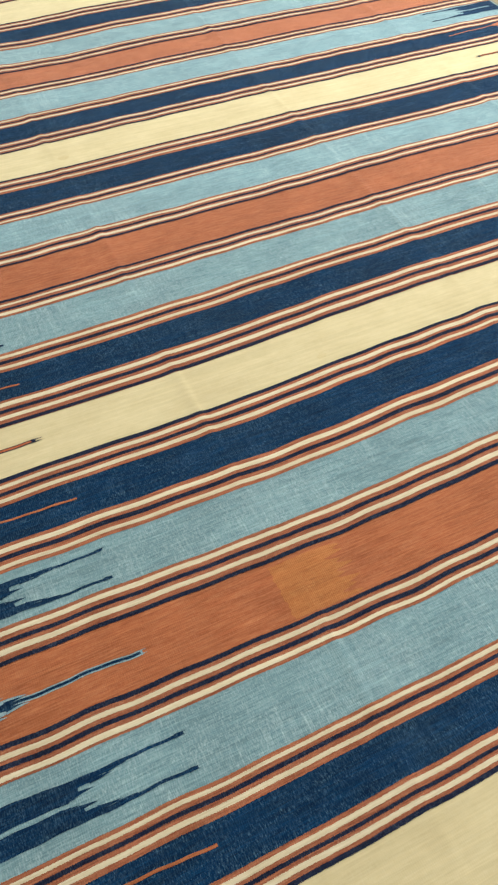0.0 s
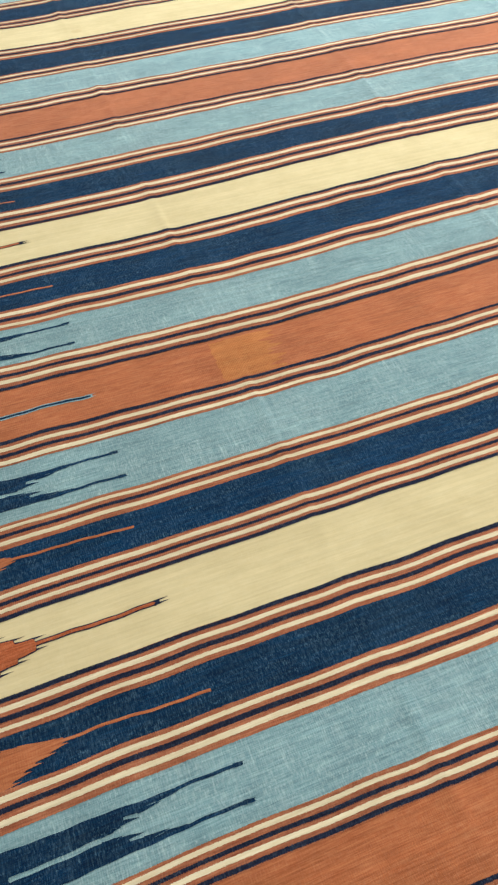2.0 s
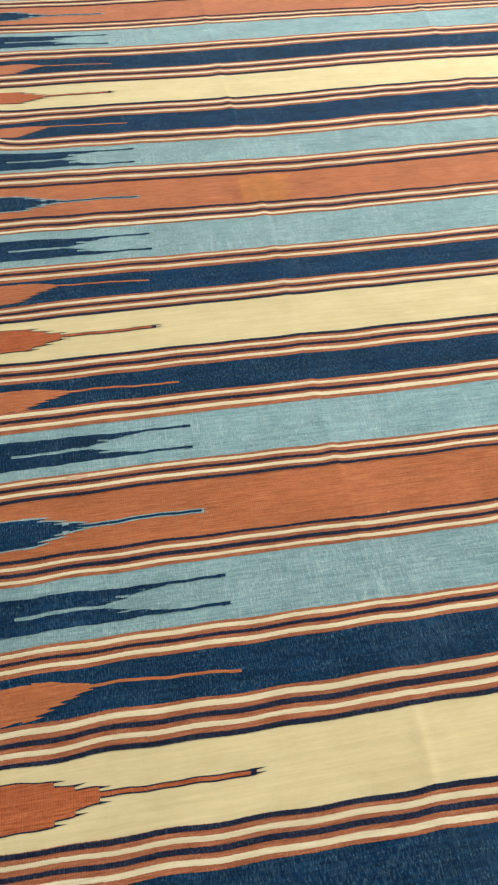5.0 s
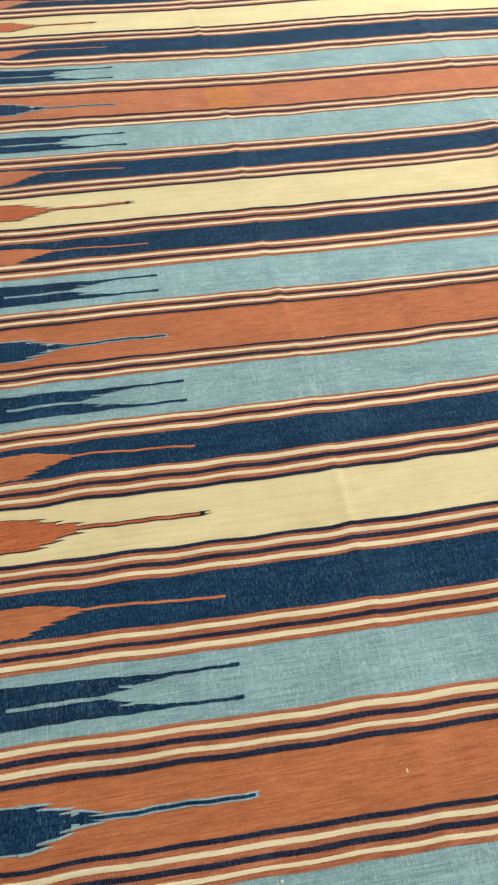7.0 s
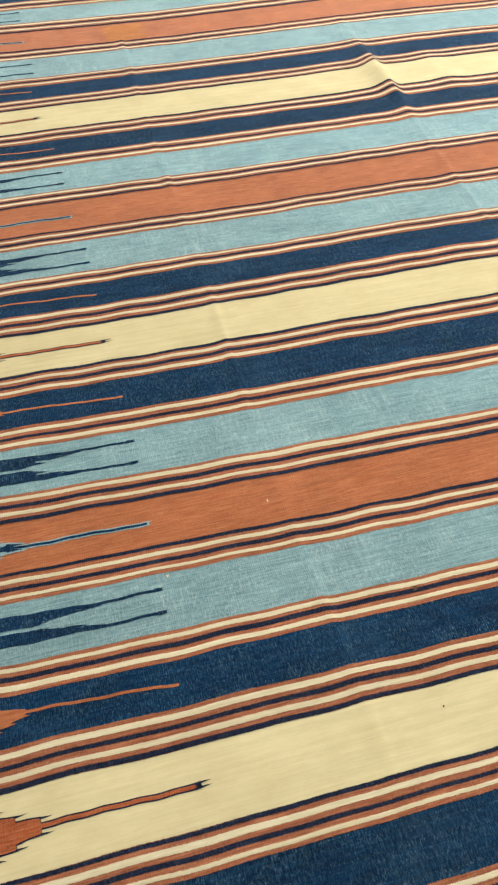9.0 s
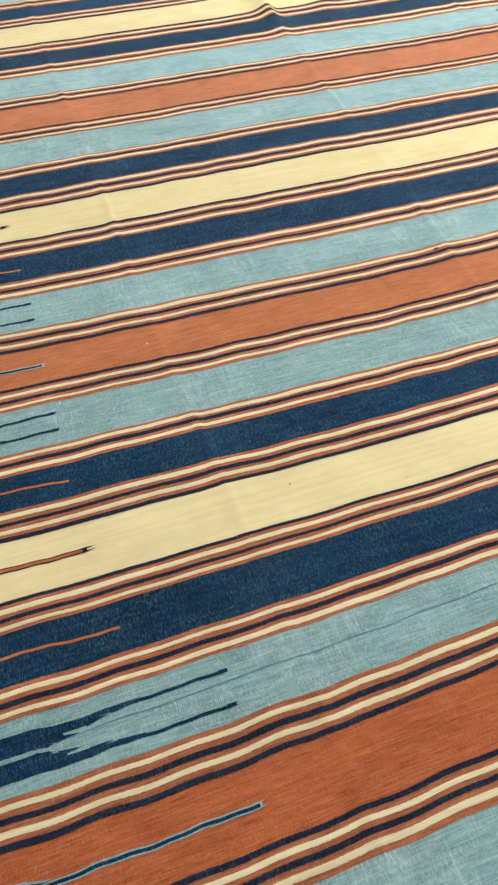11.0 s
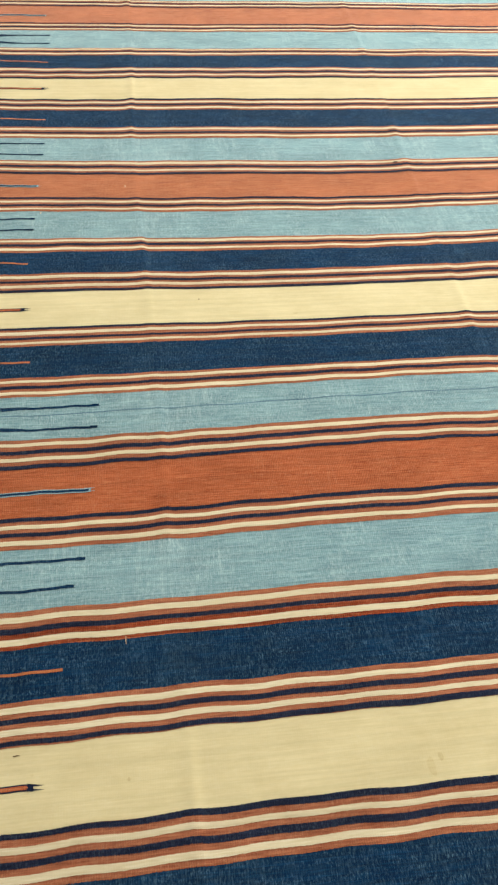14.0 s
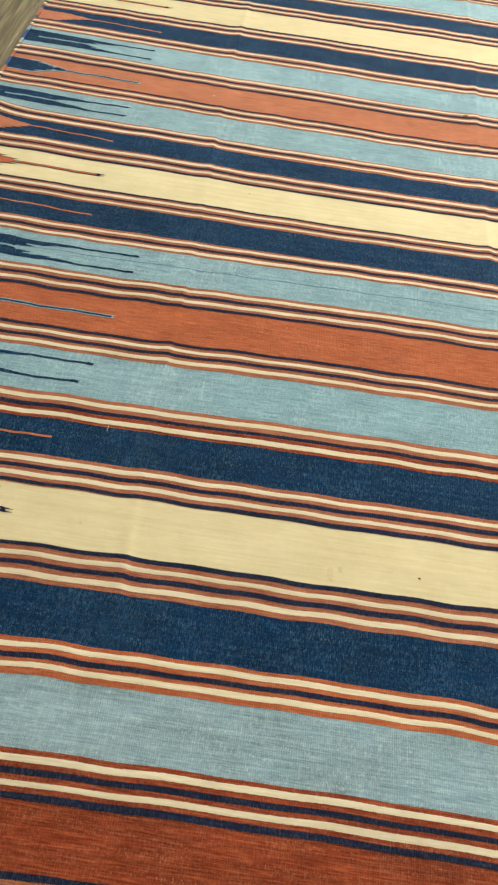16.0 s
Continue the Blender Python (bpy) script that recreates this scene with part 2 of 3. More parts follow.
# each row: from the near edge of a cream band to the far edge of the next one,
# the two edges of every band between: navy, pale blue, rust, pale blue, navy
REPEATS = [
    (5.191, 5.125, 5.035, 4.978, 4.869, 4.799, 4.670, 4.609, 4.489, 4.421, 4.329, 4.261),
    (4.081, 4.015, 3.919, 3.857, 3.744, 3.677, 3.565, 3.505, 3.374, 3.323, 3.235, 3.177),
    (3.026, 2.960, 2.861, 2.814, 2.696, 2.636, 2.506, 2.443, 2.321, 2.259, 2.170, 2.091),
    (1.957, 1.889, 1.795, 1.732, 1.622, 1.551, 1.420, 1.358, 1.231, 1.178, 1.102, 1.045),
    (0.913, 0.849, 0.771, 0.712, 0.593, 0.538, 0.418, 0.365, 0.247, 0.200, 0.122, 0.058),
    (-0.064, -0.125, -0.216, -0.273, -0.385, -0.449, -0.554, -0.613, -0.722, -0.774, -0.851, -0.915),
    (-1.030, -1.086, -1.176, -1.229, -1.339, -1.407, -1.522, -1.590, -1.708, -1.776, -1.866, -1.936),
    (-2.057, -2.132, -2.232, -2.294, -2.407, -2.478, -2.570, -2.640, -2.757, -2.824, -2.914, -2.987),
]
# where the pattern tips of navy, blue (two), rust, blue (two), navy and cream bands end: x and y
TIPS = [
    None,
    ((0.43, 3.990), (0.43, 3.87), (0.43, 3.81), (0.43, 3.65), (0.424, 3.484), (0.421, 3.416), (0.436, 3.284), (0.442, 3.100)),
    ((0.421, 2.905), (0.42, 2.78), (0.42, 2.72), (0.42, 2.56), (0.42, 2.40), (0.42, 2.34), (0.421, 2.197), (0.421, 2.020)),
    ((0.441, 1.839), (0.448, 1.704), (0.446, 1.639), (0.446, 1.477), (0.454, 1.316), (0.455, 1.256), (0.437, 1.140), (0.449, 0.980)),
    ((0.467, 0.805), (0.475, 0.684), (0.473, 0.629), (0.476, 0.477), (0.493, 0.335), (0.493, 0.281), (0.492, 0.161), (0.500, 0.000)),
    ((0.500, -0.173), (0.503, -0.297), (0.502, -0.351), (0.499, -0.497), (0.496, -0.637), (0.495, -0.681), (0.489, -0.807), (0.503, -0.968)),
    ((0.513, -1.134), (0.663, -1.263), (0.660, -1.320), (0.651, -1.473), (0.641, -1.622), (0.622, -1.678), (0.608, -1.828), (0.583, -2.004)),
    None,
]

rng = np.random.RandomState(7)
WAVES = [(rng.uniform(9, 48), rng.uniform(-22.0, 22.0), rng.uniform(0, 6.28)) for _ in range(12)]
HILLS = [(rng.uniform(4, 14), rng.uniform(2, 9), rng.uniform(0, 6.28)) for _ in range(8)]
# pulls in the weave: x, y, spread in x and y, shift in y
PULLS = [
    (0.06, 1.98, 0.07, 0.04, 0.016), (0.09, 1.84, 0.10, 0.05, -0.020),
    (0.06, 1.775, 0.06, 0.05, 0.034), (0.10, 0.10, 0.07, 0.05, -0.004), (0.08, 1.11, 0.08, 0.05, -0.010),
    (0.08, -0.745, 0.075, 0.05, 0.032),
]
# slow drift of the weave across the stripes, in millimetres, on a net of x and y
DRIFT_X = (0.08, 0.45, 0.85, 1.25, 1.65, 2.15)
DRIFT_Y0, DRIFT_STEP = -2.4, 0.5
DRIFT = (
    (-1, -8, -1, 5, -0, -0),
    (-1, -8, -2, -0, 4, 0),
    (-3, -7, -3, 8, 3, 0),
    (13, 6, -1, -6, 1, 0),
    (21, 8, -4, -14, -13, -0),
    (7, 3, -1, 4, -4, -0),
    (2, 7, -1, -1, -1, -1),
    (-3, -5, -4, -1, 7, 1),
    (7, -2, -11, -1, 9, 0),
    (-9, -9, -5, 13, 19, 3),
    (-4, -9, -4, 1, 8, 7),
    (-4, -9, -7, 2, 4, 3),
    (-0, -8, -20, -3, -2, -0),
)
# old fold lines: x, lean of the line, height, width, sideways pull, from y, to y
FOLDS = [
    (1.535, 0.0, 0.0034, 0.010, 0.0010, -3.2, 5.3),
    (0.752, -0.035, 0.0034, 0.009, 0.0010, -3.2, 5.3),
    (2.200, 0.0, 0.0028, 0.010, 0.001, -3.2, 5.3),
]


def smooth(a, b, x):
    t = np.clip((x - a) / (b - a), 0, 1)
    return t * t * (3 - 2 * t)


def drift(x, y):
    """The slow drift, blended smoothly between the nodes of the net."""
    net = np.array(DRIFT) * 0.001
    gx = np.interp(x, DRIFT_X, np.arange(len(DRIFT_X)))
    gy = np.clip((y - DRIFT_Y0) / DRIFT_STEP, 0, len(DRIFT) - 1.001)
    ix, iy = np.minimum(gx.astype(int), len(DRIFT_X) - 2), gy.astype(int)

    def weights(f):
        return (-0.5 * f + f * f - 0.5 * f ** 3, 1 - 2.5 * f * f + 1.5 * f ** 3, 0.5 * f + 2 * f * f - 1.5 * f ** 3, 0.5 * (f ** 3 - f * f))

    out = 0.0
    for j, wy in enumerate(weights(gy - iy)):
        row = np.clip(iy + j - 1, 0, len(DRIFT) - 1)
        for i, wx in enumerate(weights(gx - ix)):
            out = out + wy * wx * net[row, np.clip(ix + i - 1, 0, len(DRIFT_X) - 1)]
    return out


def cloth(x, y):
    """Where a point of the flat pattern lies on the floor: the weave's waver, its pulls, folds and the standing wrinkle."""
    dy = drift(x, y)
    for kx, ky, ph in WAVES:
        dy = dy + 0.00034 * np.sin(kx * x + ky * y + ph)
    for px, py, sx, sy, a in PULLS:
        dy = dy + a * np.exp(-((x - px) / sx) ** 2 - ((y - py) / sy) ** 2)
    z = np.zeros_like(x)
    for kx, ky, ph in HILLS:
        z = z + 0.0005 * np.sin(kx * x + ky * y + ph)
    for fx, lean, h, w, pull, ya, yb in FOLDS:
        d = x - fx - lean * np.minimum(y + 0.3, 0) - 0.004 * np.sin(5 * y + fx)
        on = smooth(ya, ya + 0.2, y) * (1 - smooth(yb - 0.2, yb, y)) * (0.58 + 0.30 * np.sin(9.3 * y + 3 * fx) + 0.12 * np.sin(23.7 * y + fx))
        z = z + h * on * np.where(d < 0, np.exp(-(d / (1.8 * w)) ** 2), np.exp(-(d / w) ** 2))
        dy = dy + pull * on * np.exp(-((d + 0.01) / (2 * w)) ** 2)
    # the wrinkle that stands up beside a cream band
    d = x - 1.535
    on = np.exp(-((y - 0.96) / 0.20) ** 2)
    z = z + 0.021 * on * np.where(d < 0, np.exp(-(d / 0.042) ** 2), np.exp(-(d / 0.024) ** 2))
    z = z + 0.008 * np.exp(-((x - 1.74) / 0.05) ** 2 - ((y - 0.95) / 0.15) ** 2)
    x = x - 0.03 * np.maximum(y, 0) * np.exp(-np.maximum(x - LEFT, 0) / 0.3)
    return x, y + dy, z


def grid_mesh(name, sheets, material, smooth_faces=True):
    """One mesh of several sheets, each a grid of points (rows, columns, 3)."""
    verts, faces, base = [], [], 0
    for pts in sheets:
        r, c = pts.shape[:2]
        idx = base + np.arange(r * c).reshape(r, c)
        verts.append(pts.reshape(-1, 3))
        faces.append(np.stack([idx[:-1, :-1], idx[:-1, 1:], idx[1:, 1:], idx[1:, :-1]], -1).reshape(-1, 4))
        base += r * c
    v, f = np.concatenate(verts), np.concatenate(faces)
    me = bpy.data.meshes.new(name)
    me.vertices.add(len(v))
    me.vertices.foreach_set("co", v.astype(np.float32).ravel())
    me.loops.add(4 * len(f))
    me.loops.foreach_set("vertex_index", f.astype(np.int32).ravel())
    me.polygons.add(len(f))
    me.polygons.foreach_set("loop_start", np.arange(0, 4 * len(f), 4, dtype=np.int32))
    me.polygons.foreach_set("loop_total", np.full(len(f), 4, dtype=np.int32))
    me.update(calc_edges=True)
    me.validate()
    me.polygons.foreach_set("use_smooth", np.full(len(f), smooth_faces))
    me.materials.append(material)
    return me


rug = tagged(new("rug"), "large flat-woven wool rug with cream, navy, pale blue and rust stripes", "rug")


def part(name, sheets, material, parent, label=""):
    ob = new(name, grid_mesh(name, sheets, material))
    ob.parent = parent
    if label:
        ob["label"] = label
    return ob


def waver(seed, x):
    """The hand-woven waver of one colour change along its length."""
    g = np.random.RandomState(1000 + seed)
    s = np.zeros_like(x)
    for k in (3.0, 7.0, 15.0, 31.0):
        s = s + 0.0016 / (k / 4.0 + 0.6) * np.sin(k * g.uniform(0.7, 1.3) * x + g.uniform(0, 6.28))
    return s


TEETH_FROM = 1.7         # the colour steps from cord to cord are built up to this y


def columns(y, near_step, far_step):
    step = near_step if y < TEETH_FROM else far_step
    return np.linspace(LEFT, RIGHT, int((RIGHT - LEFT) / step) + 1)


def sheet(x, ya, yb, rows, lift):
    """A sheet between the lines ya(x) and yb(x)."""
    s = np.linspace(0, 1, rows)[:, None]
    yy = ya[None] * (1 - s) + yb[None] * s
    xx = np.repeat(x[None], rows, 0)
    a, b, z = cloth(xx, yy)
    return np.stack([a, b, z + lift], -1)


def tooth(x, y, size):
    if y >= TEETH_FROM:
        return 0 * x
    k = np.floor(x / WARP_PITCH)
    vary = 0.6 + 0.4 * np.sin(k * 12.9898 + y * 37.0) * np.sin(k * 0.37 + y * 11.0)
    loose = np.random.RandomState(int((y + 9) * 1e5) % 99991).uniform(-0.5, 0.5, len(x))
    return size * vary * (np.abs(((x / WARP_PITCH) % 1.0) * 2 - 1) - 0.5) + 0.0009 * loose


count = 0


def band(name, y_far, y_near, material, label):
    x = columns(9, 0, 0.004)
    rows = max(4, int((y_far - y_near) / 0.008))
    return part(name, [sheet(x, 0 * x + y_far + 0.004, 0 * x + y_near - 0.004, rows, 0.0)], material, rug, label)


def stripe(name, y_far, y_near, material, lift, teeth=0.0013, bulge=0.0):
    global count
    count += 2
    x = columns(y_far, WARP_PITCH / 2, 0.006)
    ya = y_far + waver(count, x) * 0.5 + tooth(x, y_far, teeth)
    yb = y_near + waver(count + 1, x) * 0.5 + tooth(x + WARP_PITCH / 2, y_far, teeth)
    pts = sheet(x, ya, yb, 3, lift)
    pts[1, :, 2] += bulge
    return part(name, [pts], material, rug)


WEIGHT = {"r": 1.0, "c": 1.12, "n": 1.08}


wrng = random.Random(11)


def border(code, y_far, y_near, red=False, rust=RUST_LINE):
    """A group of narrow stripes from far to near, such as rust, cream, rust, navy, rust, cream, rust."""
    stripe("rust_stripe", y_far, y_near, rust, 0.0006)
    total, at = sum(WEIGHT[c] for c in code), y_far
    for c in code:
        to = at - (y_far - y_near) * WEIGHT[c] / total
        if to > y_near + 0.003:
            to += wrng.uniform(-0.0008, 0.0008)
        if c == "c":
            stripe("cream_stripe", at, to, CREAM_LINE, 0.0012, bulge=0.0007)
        elif c == "n":
            if red:
                stripe("deep_rust_stripe", to, y_near, RUST_DEEP, 0.0008)
            stripe("navy_stripe", at, to, NAVY_LINE, 0.0011, 0.0020, bulge=0.0003)
        at = to


for i, row in enumerate(REPEATS):
    border("nrcrnrcr", row[0], row[1])
    band("navy_band", row[1], row[2], NAVY, "deep navy woven band")
    border("rcrnrcr", row[2], row[3], rust=RUST_RED if i == 7 else RUST_LINE)
    band("pale_blue_band", row[3], row[4], BLUE_GREY if i == 7 else BLUE, "pale blue woven band")
    border("rcrnrcrn", row[4], row[5], rust=RUST_DEEP if i == 7 else RUST_LINE)
    if i == 7:
        band("rust_band", row[5], row[6], RUST_DEEP, "deep brick rust woven band")
    elif i == 6:
        band("rust_band", row[5], row[6], RUST_RED, "brick red rust woven band")
    else:
        band("rust_band", row[5], row[6], RUST, "rust orange woven band")
    border("nrcrnrcr", row[6], row[7])
    band("pale_blue_band", row[7], row[8], BLUE, "pale blue woven band")
    border("rcrnrcr", row[8], row[9], i == 6)
    band("navy_band", row[9], row[10], NAVY, "deep navy woven band")
    border("rcrnrcrn", row[10], row[11])
    if i + 1 < len(REPEATS):
        band("cream_band", row[11], REPEATS[i + 1][0], CREAM, "cream woven band")

# a stray blue thread woven through one pale blue band
tx = np.linspace(LEFT, RIGHT, 400)
part("stray_thread", [sheet(tx, 0 * tx - 1.2755 + waver(901, tx), 0 * tx - 1.2780 + waver(901, tx), 2, 0.0004)], THREAD, rug, "grey-blue stray weft thread")

# the mended ochre stretch in one rust band
oy = np.linspace(1.541, 1.424, 40)[:, None]
ragged = 0.5 + 0.25 * np.sin(oy * 410) + 0.25 * np.sin(oy * 173 + 1)
start, end = 0.708 + 0.006 * ragged, 0.815 + 0.055 * ragged
px, py, pz = cloth(start + (end - start) * np.linspace(0, 1, 40)[None], np.repeat(oy, 40, 1))
part("ochre_patch", [np.stack([px, py, pz + 0.0004], -1)], OCHRE, rug, "ochre rewoven stretch in a rust band")

# ---- stepped motifs that run in from both edges ----


def line_between(u, stops):
    return np.interp(u, [s[0] for s in stops], [s[1] for s in stops])


def steps(u, stops):
    """A stepped outline: each stop holds until its u."""
    out = np.full_like(u, stops[-1][1])
    for s in reversed(stops):
        out = np.where(u <= s[0], s[1], out)
    return out


def strips(pieces, lift, mirrored):
    """Pieces (u0, u1, top, bottom) with top and bottom as functions of u, as sheets on the cloth."""
    out = []
    for number, (u0, u1, top, bottom) in enumerate(pieces):
        u = np.linspace(u0, u1, max(3, int((u1 - u0) / 0.0018) + 1))
        x = MIRROR - u if mirrored else u
        wob = 0.0005 * np.sin(u * 47 + 31 * top(u[:1])[0]) + 0.0005 * np.sin(u * 118 + 5)
        nib = 0.0005 * (np.abs(((u / WARP_PITCH) % 1.0) * 2 - 1) - 0.5)
        out.append(sheet(x, top(u) + wob + nib, bottom(u) + wob - nib, 4, lift + 0.00004 * number))
    return out


def spur(u, y, length, thick):
    return (u - 0.012, u + length, lambda w: y + thick * 0.5 * np.clip((u + length - w) / (length + 0.012), 0, 1),
            lambda w: y - thick * 0.5 * np.clip((u + length - w) / (length + 0.012), 0, 1))


def tapered(u, stops):
    """A stepped outline whose treads narrow towards the tip: (u, height at the start, height at the end)."""
    out, start = np.full_like(u, 0.005), LEFT
    for end, h0, h1 in stops:
        out = np.where((u >= start) & (u <= end), h0 + (h1 - h0) * (u - start) / (end - start), out)
        start = end
    return out


def motif_cream(tip, side):
    tx, ty = tip
    k = (tx - LEFT) / (0.5 - LEFT)
    at = lambda u: LEFT + (u - LEFT) * k
    lv = [(at(0.182), 0.0345), (at(0.214), 0.0235), (at(0.250), 0.0125)]
    rim = 0.0022
    out = lambda s, r: (lambda u: ty + s * (tapered(u, [(at(0.182), 0.038, 0.0345), (at(0.214), 0.0265, 0.0235), (at(0.250), 0.0160, 0.0125)]) + r))
    edge = [(LEFT, tx - 0.012, out(1, 0), out(-1, 0))]
    edge += [spur(u, ty + s * (h - 0.0020), 0.019, 0.006) for u, h in lv for s in (1, -1)]
    edge += [spur(u - 0.003, ty + s * (h - 0.0085), 0.013, 0.005) for u, h in lv[:2] for s in (1, -1)]
    edge += [(tx - 0.020, tx - 0.012, lambda u: ty + 0.0030 + 0 * u, lambda u: ty - 0.0030 + 0 * u)]
    edge += [spur(tx - 0.010, ty + s * 0.0032, 0.015, 0.0046) for s in (1, -1)]
    outline = part("navy_outline", strips(edge, 0.0008, side), NAVY_LINE, rug)
    part("rust_figure", strips([(LEFT, tx - 0.02, out(1, -rim), out(-1, -rim))], 0.0012, side), RUST_RED, outline)


def motif_rust_band(tip, side):
    tx, ty = tip
    k = (tx - LEFT) / (0.48 - LEFT)
    at = lambda u: LEFT + (u - LEFT) * k
    lv = [(at(0.170), 0.0305), (at(0.200), 0.0200), (at(0.240), 0.0105)]
    out = lambda s, r: (lambda u: ty + s * (tapered(u, [(at(0.170), 0.034, 0.0305), (at(0.200), 0.0235, 0.0200), (at(0.240), 0.0135, 0.0105)]) + r))
    edge = [(LEFT, tx - 0.002, out(1, 0), out(-1, 0))]
    edge += [spur(tx - 0.003, ty + s * 0.0035, 0.009, 0.004) for s in (1, -1)]
    edge += [spur(u, ty + s * (h - 0.003), 0.026, 0.011) for u, h in lv for s in (1, -1)]
    edge += [spur(u - 0.012, ty + s * (h - 0.001), 0.018, 0.009) for u, h in lv for s in (1, -1)]
    inner = [spur(u, ty + s * (h - 0.0052), 0.019, 0.0075) for u, h in lv for s in (1, -1)]
    outline = part("pale_blue_outline", strips(edge, 0.0008, side), BLUE_GREY, rug)
    part("navy_figure", strips([(LEFT, tx - 0.006, out(1, -0.0026), out(-1, -0.0026))] + inner, 0.0013, side), NAVY, outline)


def motif_navy(tip, side):
    tx, ty = tip
    k = (tx - LEFT) / (0.49 - LEFT)
    at = lambda u: LEFT + (u - LEFT) * k
    yb = ty + 0.006
    end = at(0.245)
    top_line = [(LEFT, yb + 0.021), (at(0.175), yb + 0.018), (end, yb + 0.009)]
    low_line = [(LEFT, yb - 0.040), (at(0.15), yb - 0.036), (at(0.20), yb - 0.014), (end, yb + 0.001)]
    top = lambda u: np.where(u <= end, line_between(u, top_line), line_between(u, [(end, yb + 0.0065), (tx, ty + 0.0025)]))
    low = lambda u: np.where(u <= end, line_between(u, low_line), line_between(u, [(end, yb + 0.0015), (tx, ty - 0.0025)]))
    body = [(LEFT, tx, top, low)]
    for su in (0.165, 0.19, 0.215):
        body.append(spur(at(su), float(line_between(at(su), top_line)) - 0.0015, 0.020, 0.009))
    for su in (0.150, 0.168, 0.186, 0.208, 0.230):
        body.append(spur(at(su), float(line_between(at(su), low_line)) + 0.002, 0.022, 0.010))
    part("rust_figure", strips(body, 0.0008, side), RUST, rug)


def motif_blue(tip_a, tip_b, side):
    (ax, ay), (bx, by) = tip_a, tip_b
    k = (ax - LEFT) / (0.49 - LEFT)
    at = lambda u: LEFT + (u - LEFT) * k
    mid = (ay + by) / 2
    up = lambda u: line_between(u, [(LEFT, ay + 0.012), (at(0.25), ay + 0.006), (at(0.35), ay + 0.0025), (ax, ay + 0.0025)])
    upl = lambda u: steps(u, [(at(0.128), mid - 0.0001), (at(0.280), mid + 0.0035), (at(0.297), mid + 0.008), (at(0.331), ay - 0.010), (at(0.360), ay - 0.0055), (at(0.384), ay - 0.0040), (9, ay - 0.0028)])
    dn = lambda u: line_between(u, [(LEFT, by - 0.006), (at(0.25), by - 0.004), (at(0.35), by - 0.0025), (bx, by - 0.0025)])
    dnu = lambda u: steps(u, [(at(0.128), mid + 0.0001), (at(0.280), mid - 0.0035), (at(0.297), mid - 0.008), (at(0.331), by + 0.011), (at(0.360), by + 0.0055), (at(0.384), by + 0.0040), (9, by + 0.0028)])
    pieces = [(LEFT, ax, up, upl), (LEFT, bx, dnu, dn)]
    pieces += [spur(at(0.297), mid + 0.011, 0.024, 0.009), spur(at(0.331), ay - 0.008, 0.026, 0.008),
               spur(at(0.297), mid - 0.011, 0.024, 0.009), spur(at(0.331), by + 0.008, 0.026, 0.008),
               spur(at(0.360), ay - 0.0045, 0.022, 0.0055), spur(at(0.360), by + 0.0045, 0.022, 0.0055),
               spur(at(0.272), mid + 0.006, 0.020, 0.007), spur(at(0.272), mid - 0.006, 0.020, 0.007)]
    for ex, ey in (tip_a, tip_b):
        pieces += [spur(ex - 0.003, ey + s * 0.0024, 0.008, 0.0026) for s in (1, -1)]
    part("navy_figure", strips(pieces, 0.0008, side), NAVY, rug)


for row in TIPS:
    if row:
        row = [(x, y - float(drift(np.array([x]), np.array([y]))[0])) for x, y in row]
        for side in (False, True):
            motif_navy(row[0], side)
            motif_blue(row[1], row[2], side)
            motif_rust_band(row[3], side)
            motif_blue(row[4], row[5], side)
            motif_navy(row[6], side)
            motif_cream(row[7], side)

# ---- the corded selvage along both edges, in the colour of each band ----


def cord(y_far, y_near, material, right):
    n = max(3, int((y_far - y_near) / 0.006) + 1)
    y = np.linspace(y_far, y_near, n)
    a = np.linspace(0, math.pi * 2, 9)
    x = np.full(n, RIGHT if right else LEFT)
    cx, cy, cz = cloth(x, y)
    side = 1 if right else -1
    r = 0.0052 + 0.0003 * np.sin(y * 1500)
    pts = np.stack([cx[:, None] + side * 0.003 + r[:, None] * 1.25 * np.cos(a)[None], np.repeat(cy[:, None], 9, 1),
                    cz[:, None] - 0.001 + r[:, None] * 0.75 * np.sin(a)[None]], -1)
    part("selvage_cord", [pts], material, rug)


for i, row in enumerate(REPEATS[2:], 2):
    for right in (False, True):
        for k, m in ((1, BLUE_CORD), (3, BLUE), (5, RUST), (7, BLUE), (9, BLUE_CORD)):
            w = row[k] - row[k + 1]
            if m is BLUE or m is RUST:
                cord(row[k], row[k] - 0.26 * w, m, right)
                cord(row[k] - 0.26 * w, row[k + 1] + 0.26 * w, BLUE_CORD, right)
                cord(row[k + 1] + 0.26 * w, row[k + 1], m, right)
            else:
                cord(row[k], row[k] - 0.2 * w, m, right)
                cord(row[k] - 0.2 * w, row[k + 1] + 0.2 * w, RUST, right)
                cord(row[k + 1] + 0.2 * w, row[k + 1], m, right)
        for k in (0, 2, 4, 6, 8, 10):
            a, b = row[k], row[k + 1]
            for j, m in enumerate((RUST_LINE, CREAM_LINE, NAVY_LINE, CREAM_LINE, RUST_LINE)):
                cord(a + (b - a) * j / 5, a + (b - a) * (j + 1) / 5, m, right)
        if i + 1 < len(REPEATS):
            cord(row[11], REPEATS[i + 1][0], CREAM_LINE, right)

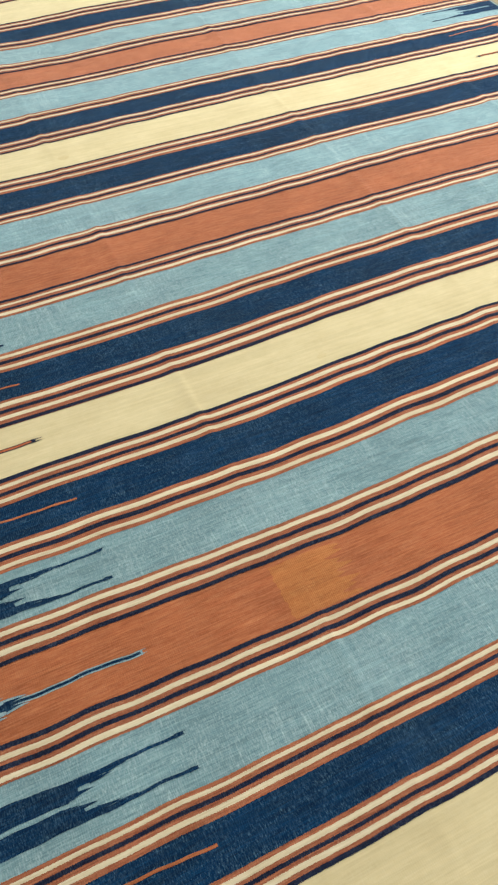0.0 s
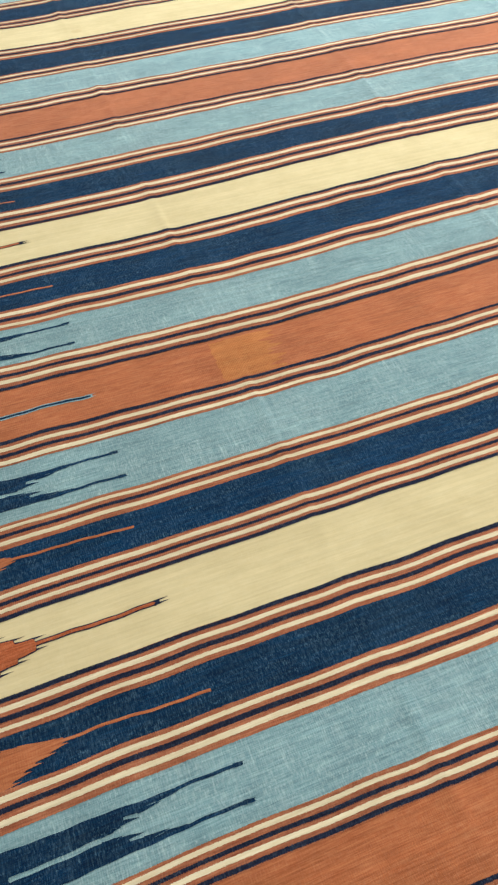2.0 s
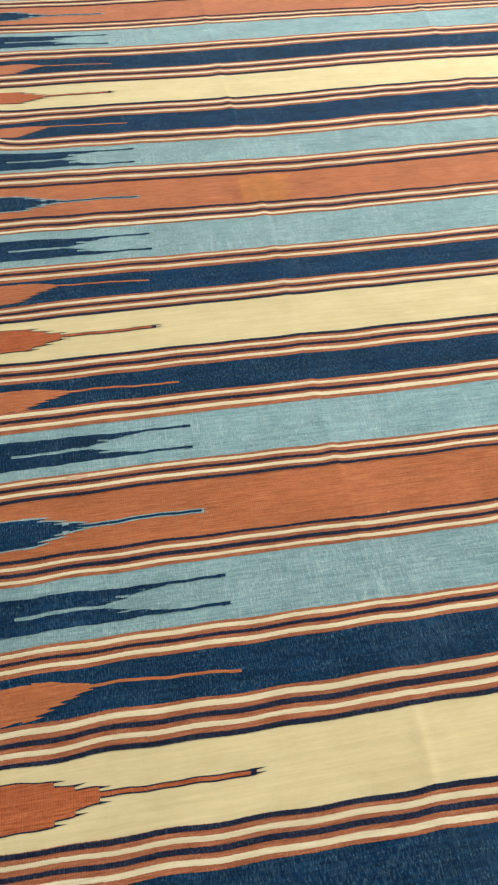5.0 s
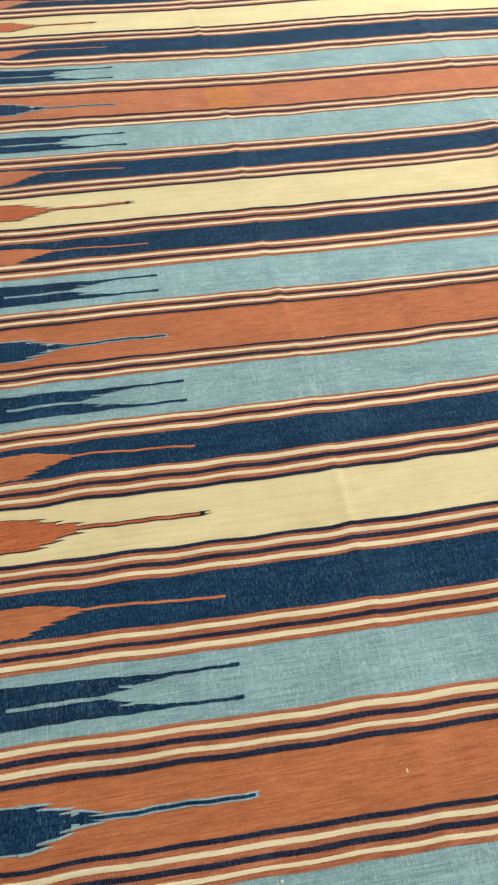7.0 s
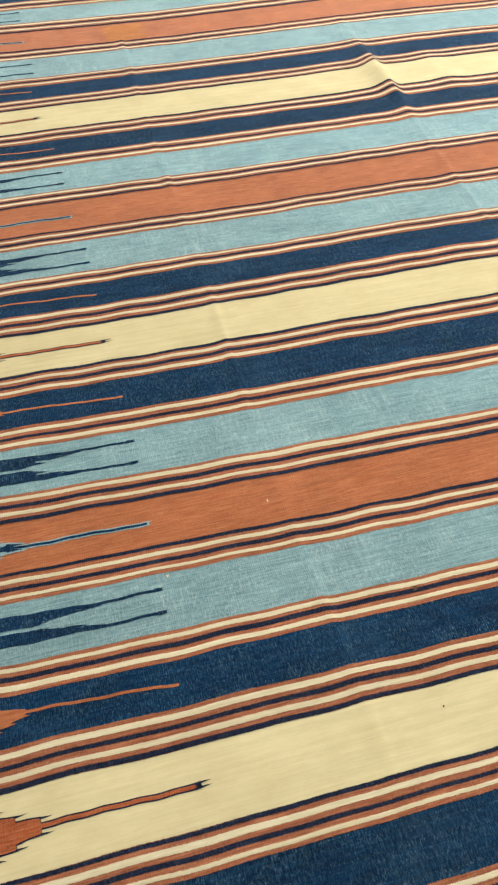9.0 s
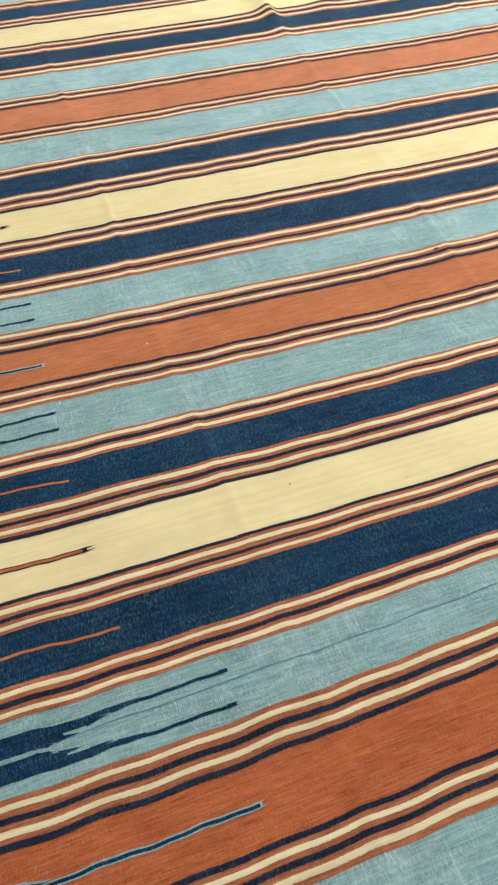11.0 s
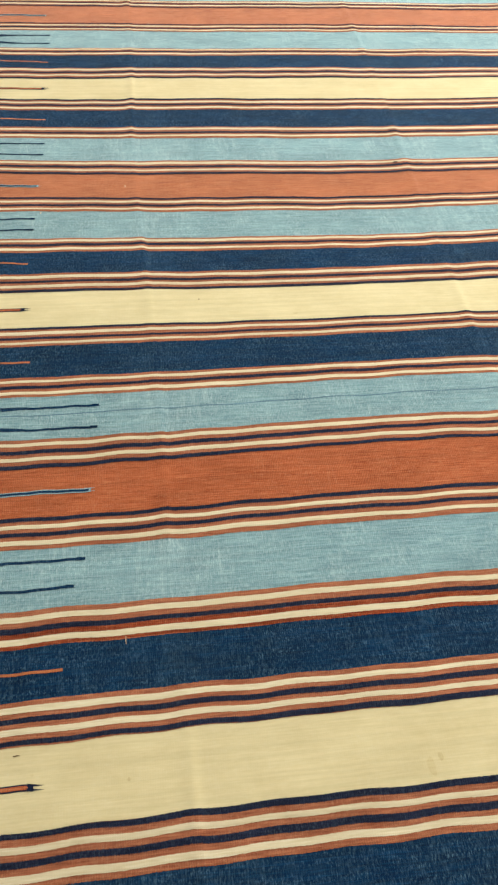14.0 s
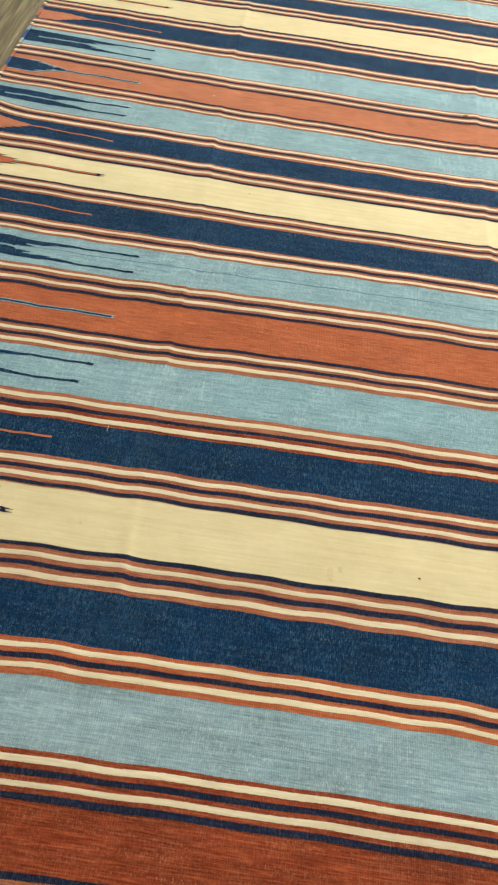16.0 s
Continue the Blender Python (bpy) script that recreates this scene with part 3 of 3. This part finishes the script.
# the dark stitch beside the selvage, and small marks of age
for right in (False, True):
    n = 1200
    sy = np.linspace(3.0, -2.9, n)
    xs = np.stack([np.full(n, (RIGHT - 0.0035) if right else (LEFT + 0.0025)), np.full(n, (RIGHT - 0.0027) if right else (LEFT + 0.0033))])
    a, b, z = cloth(xs, np.stack([sy, sy]))
    part("stitch_line", [np.stack([a, b, z + 0.0016 + 0.0004 * np.sin(np.stack([sy, sy]) * 700)], -1)], NAVY_LINE, rug, "dark stitching along the selvage")


def mark(name, x, y, rx, ry, material, lift, seed, label):
    """A small uneven blot or knot lying on the weave."""
    g = np.random.RandomState(seed)
    a = np.linspace(0, 2 * math.pi, 25)
    r = 1 + sum(0.22 / k * np.sin(k * a + g.uniform(0, 6.28)) for k in (2, 3, 5, 7))
    y = y - float(drift(np.array([x]), np.array([y]))[0])
    s = np.linspace(0.02, 1, 4)[:, None]
    px, py, pz = cloth(x + s * rx * r[None] * np.cos(a)[None], y + s * ry * r[None] * np.sin(a)[None])
    part(name, [np.stack([px, py, pz + lift * (1.3 - 0.3 * s ** 2)], -1)], material, rug, label)


mark("stain", 1.187, -2.032, 0.006, 0.016, STAIN, 0.0003, 1, "faint brown stain")
mark("stain", 1.205, -2.020, 0.004, 0.007, STAIN, 0.0003, 2, "faint brown stain")
mark("stain", 1.352, -2.016, 0.0028, 0.0022, KNOT, 0.0003, 3, "small dark spot")
mark("stain", 1.080, 1.990, 0.014, 0.008, STAIN, 0.0003, 4, "faint brown stain")
mark("stain", 0.776, 3.070, 0.016, 0.012, STAIN, 0.0003, 5, "faint brown stain")
mark("stain", 0.895, -0.952, 0.0016, 0.002, KNOT, 0.0003, 6, "small dark spot")
mark("stain", 1.120, -1.012, 0.005, 0.003, STAIN, 0.0003, 7, "faint brown stain")
mark("knot", 0.931, -0.746, 0.005, 0.0045, KNOT, 0.0022, 8, "brown wool knot")
mark("knot", 1.500, -0.416, 0.008, 0.0035, KNOT, 0.0022, 9, "brown wool knot")
mark("knot", 0.727, -0.503, 0.0016, 0.003, CREAM_LINE, 0.0012, 10, "tuft of pale wool")
mark("knot", 0.509, -0.614, 0.0022, 0.0025, CREAM_LINE, 0.0012, 11, "tuft of pale wool")
mark("knot", 0.819, 0.418, 0.002, 0.0016, CREAM_LINE, 0.0018, 12, "tuft of pale wool")
mark("loose_thread", 0.712, -1.783, 0.0007, 0.008, MEND, 0.0012, 14, "loose pale thread end")
mark("loose_thread", 0.542, -1.957, 0.0060, 0.0007, KNOT, 0.0012, 15, "loose dark thread end")
mark("stain", 0.568, -1.987, 0.0026, 0.0016, STAIN, 0.0003, 16, "faint brown stain")
mark("stain", 0.714, -2.006, 0.0022, 0.0034, STAIN, 0.0003, 17, "faint brown stain")
mark("mended_stretch", 0.245, 0.587, 0.024, 0.0050, MEND, 0.0021, 13, "mended stretch of a cream stripe")

# ---- floor planks ----
PLANK = 0.19
seams = [0.054 + PLANK * k for k in range(-14, 29)]
prng = random.Random(5)
meshes = {}
for k, sx in enumerate(seams[:-1]):
    if sx < X0 or sx + PLANK > X1:
        continue
    y = Y0 + prng.uniform(0.2, 1.5) - 1.8
    y = 0.388 - 1.9 * 3 if abs(sx + PLANK - 0.054) < 0.01 else y
    while y < Y1:
        ya, yb = max(Y0, y), min(Y1, y + 1.9)
        if yb - ya > 0.05:
            key = round(yb - ya, 3)
            if key not in meshes:
                bm = bmesh.new()
                box(bm, 0.0008, PLANK - 0.0008, 0.0008, yb - ya - 0.0008, -0.014, 0.0)
                bmesh.ops.bevel(bm, geom=[e for e in bm.edges if e.verts[0].co.z == 0 and e.verts[1].co.z == 0],
                                offset=0.0012, segments=1, affect="EDGES")
                me = bpy.data.meshes.new("plank")
                bm.to_mesh(me)
                bm.free()
                me.materials.append(WOOD)
                meshes[key] = me
            ob = new("plank", meshes[key])
            ob.location = (sx, ya, -0.0065 - prng.uniform(0, 0.0003))
            ob.parent = floor
        y += 1.9
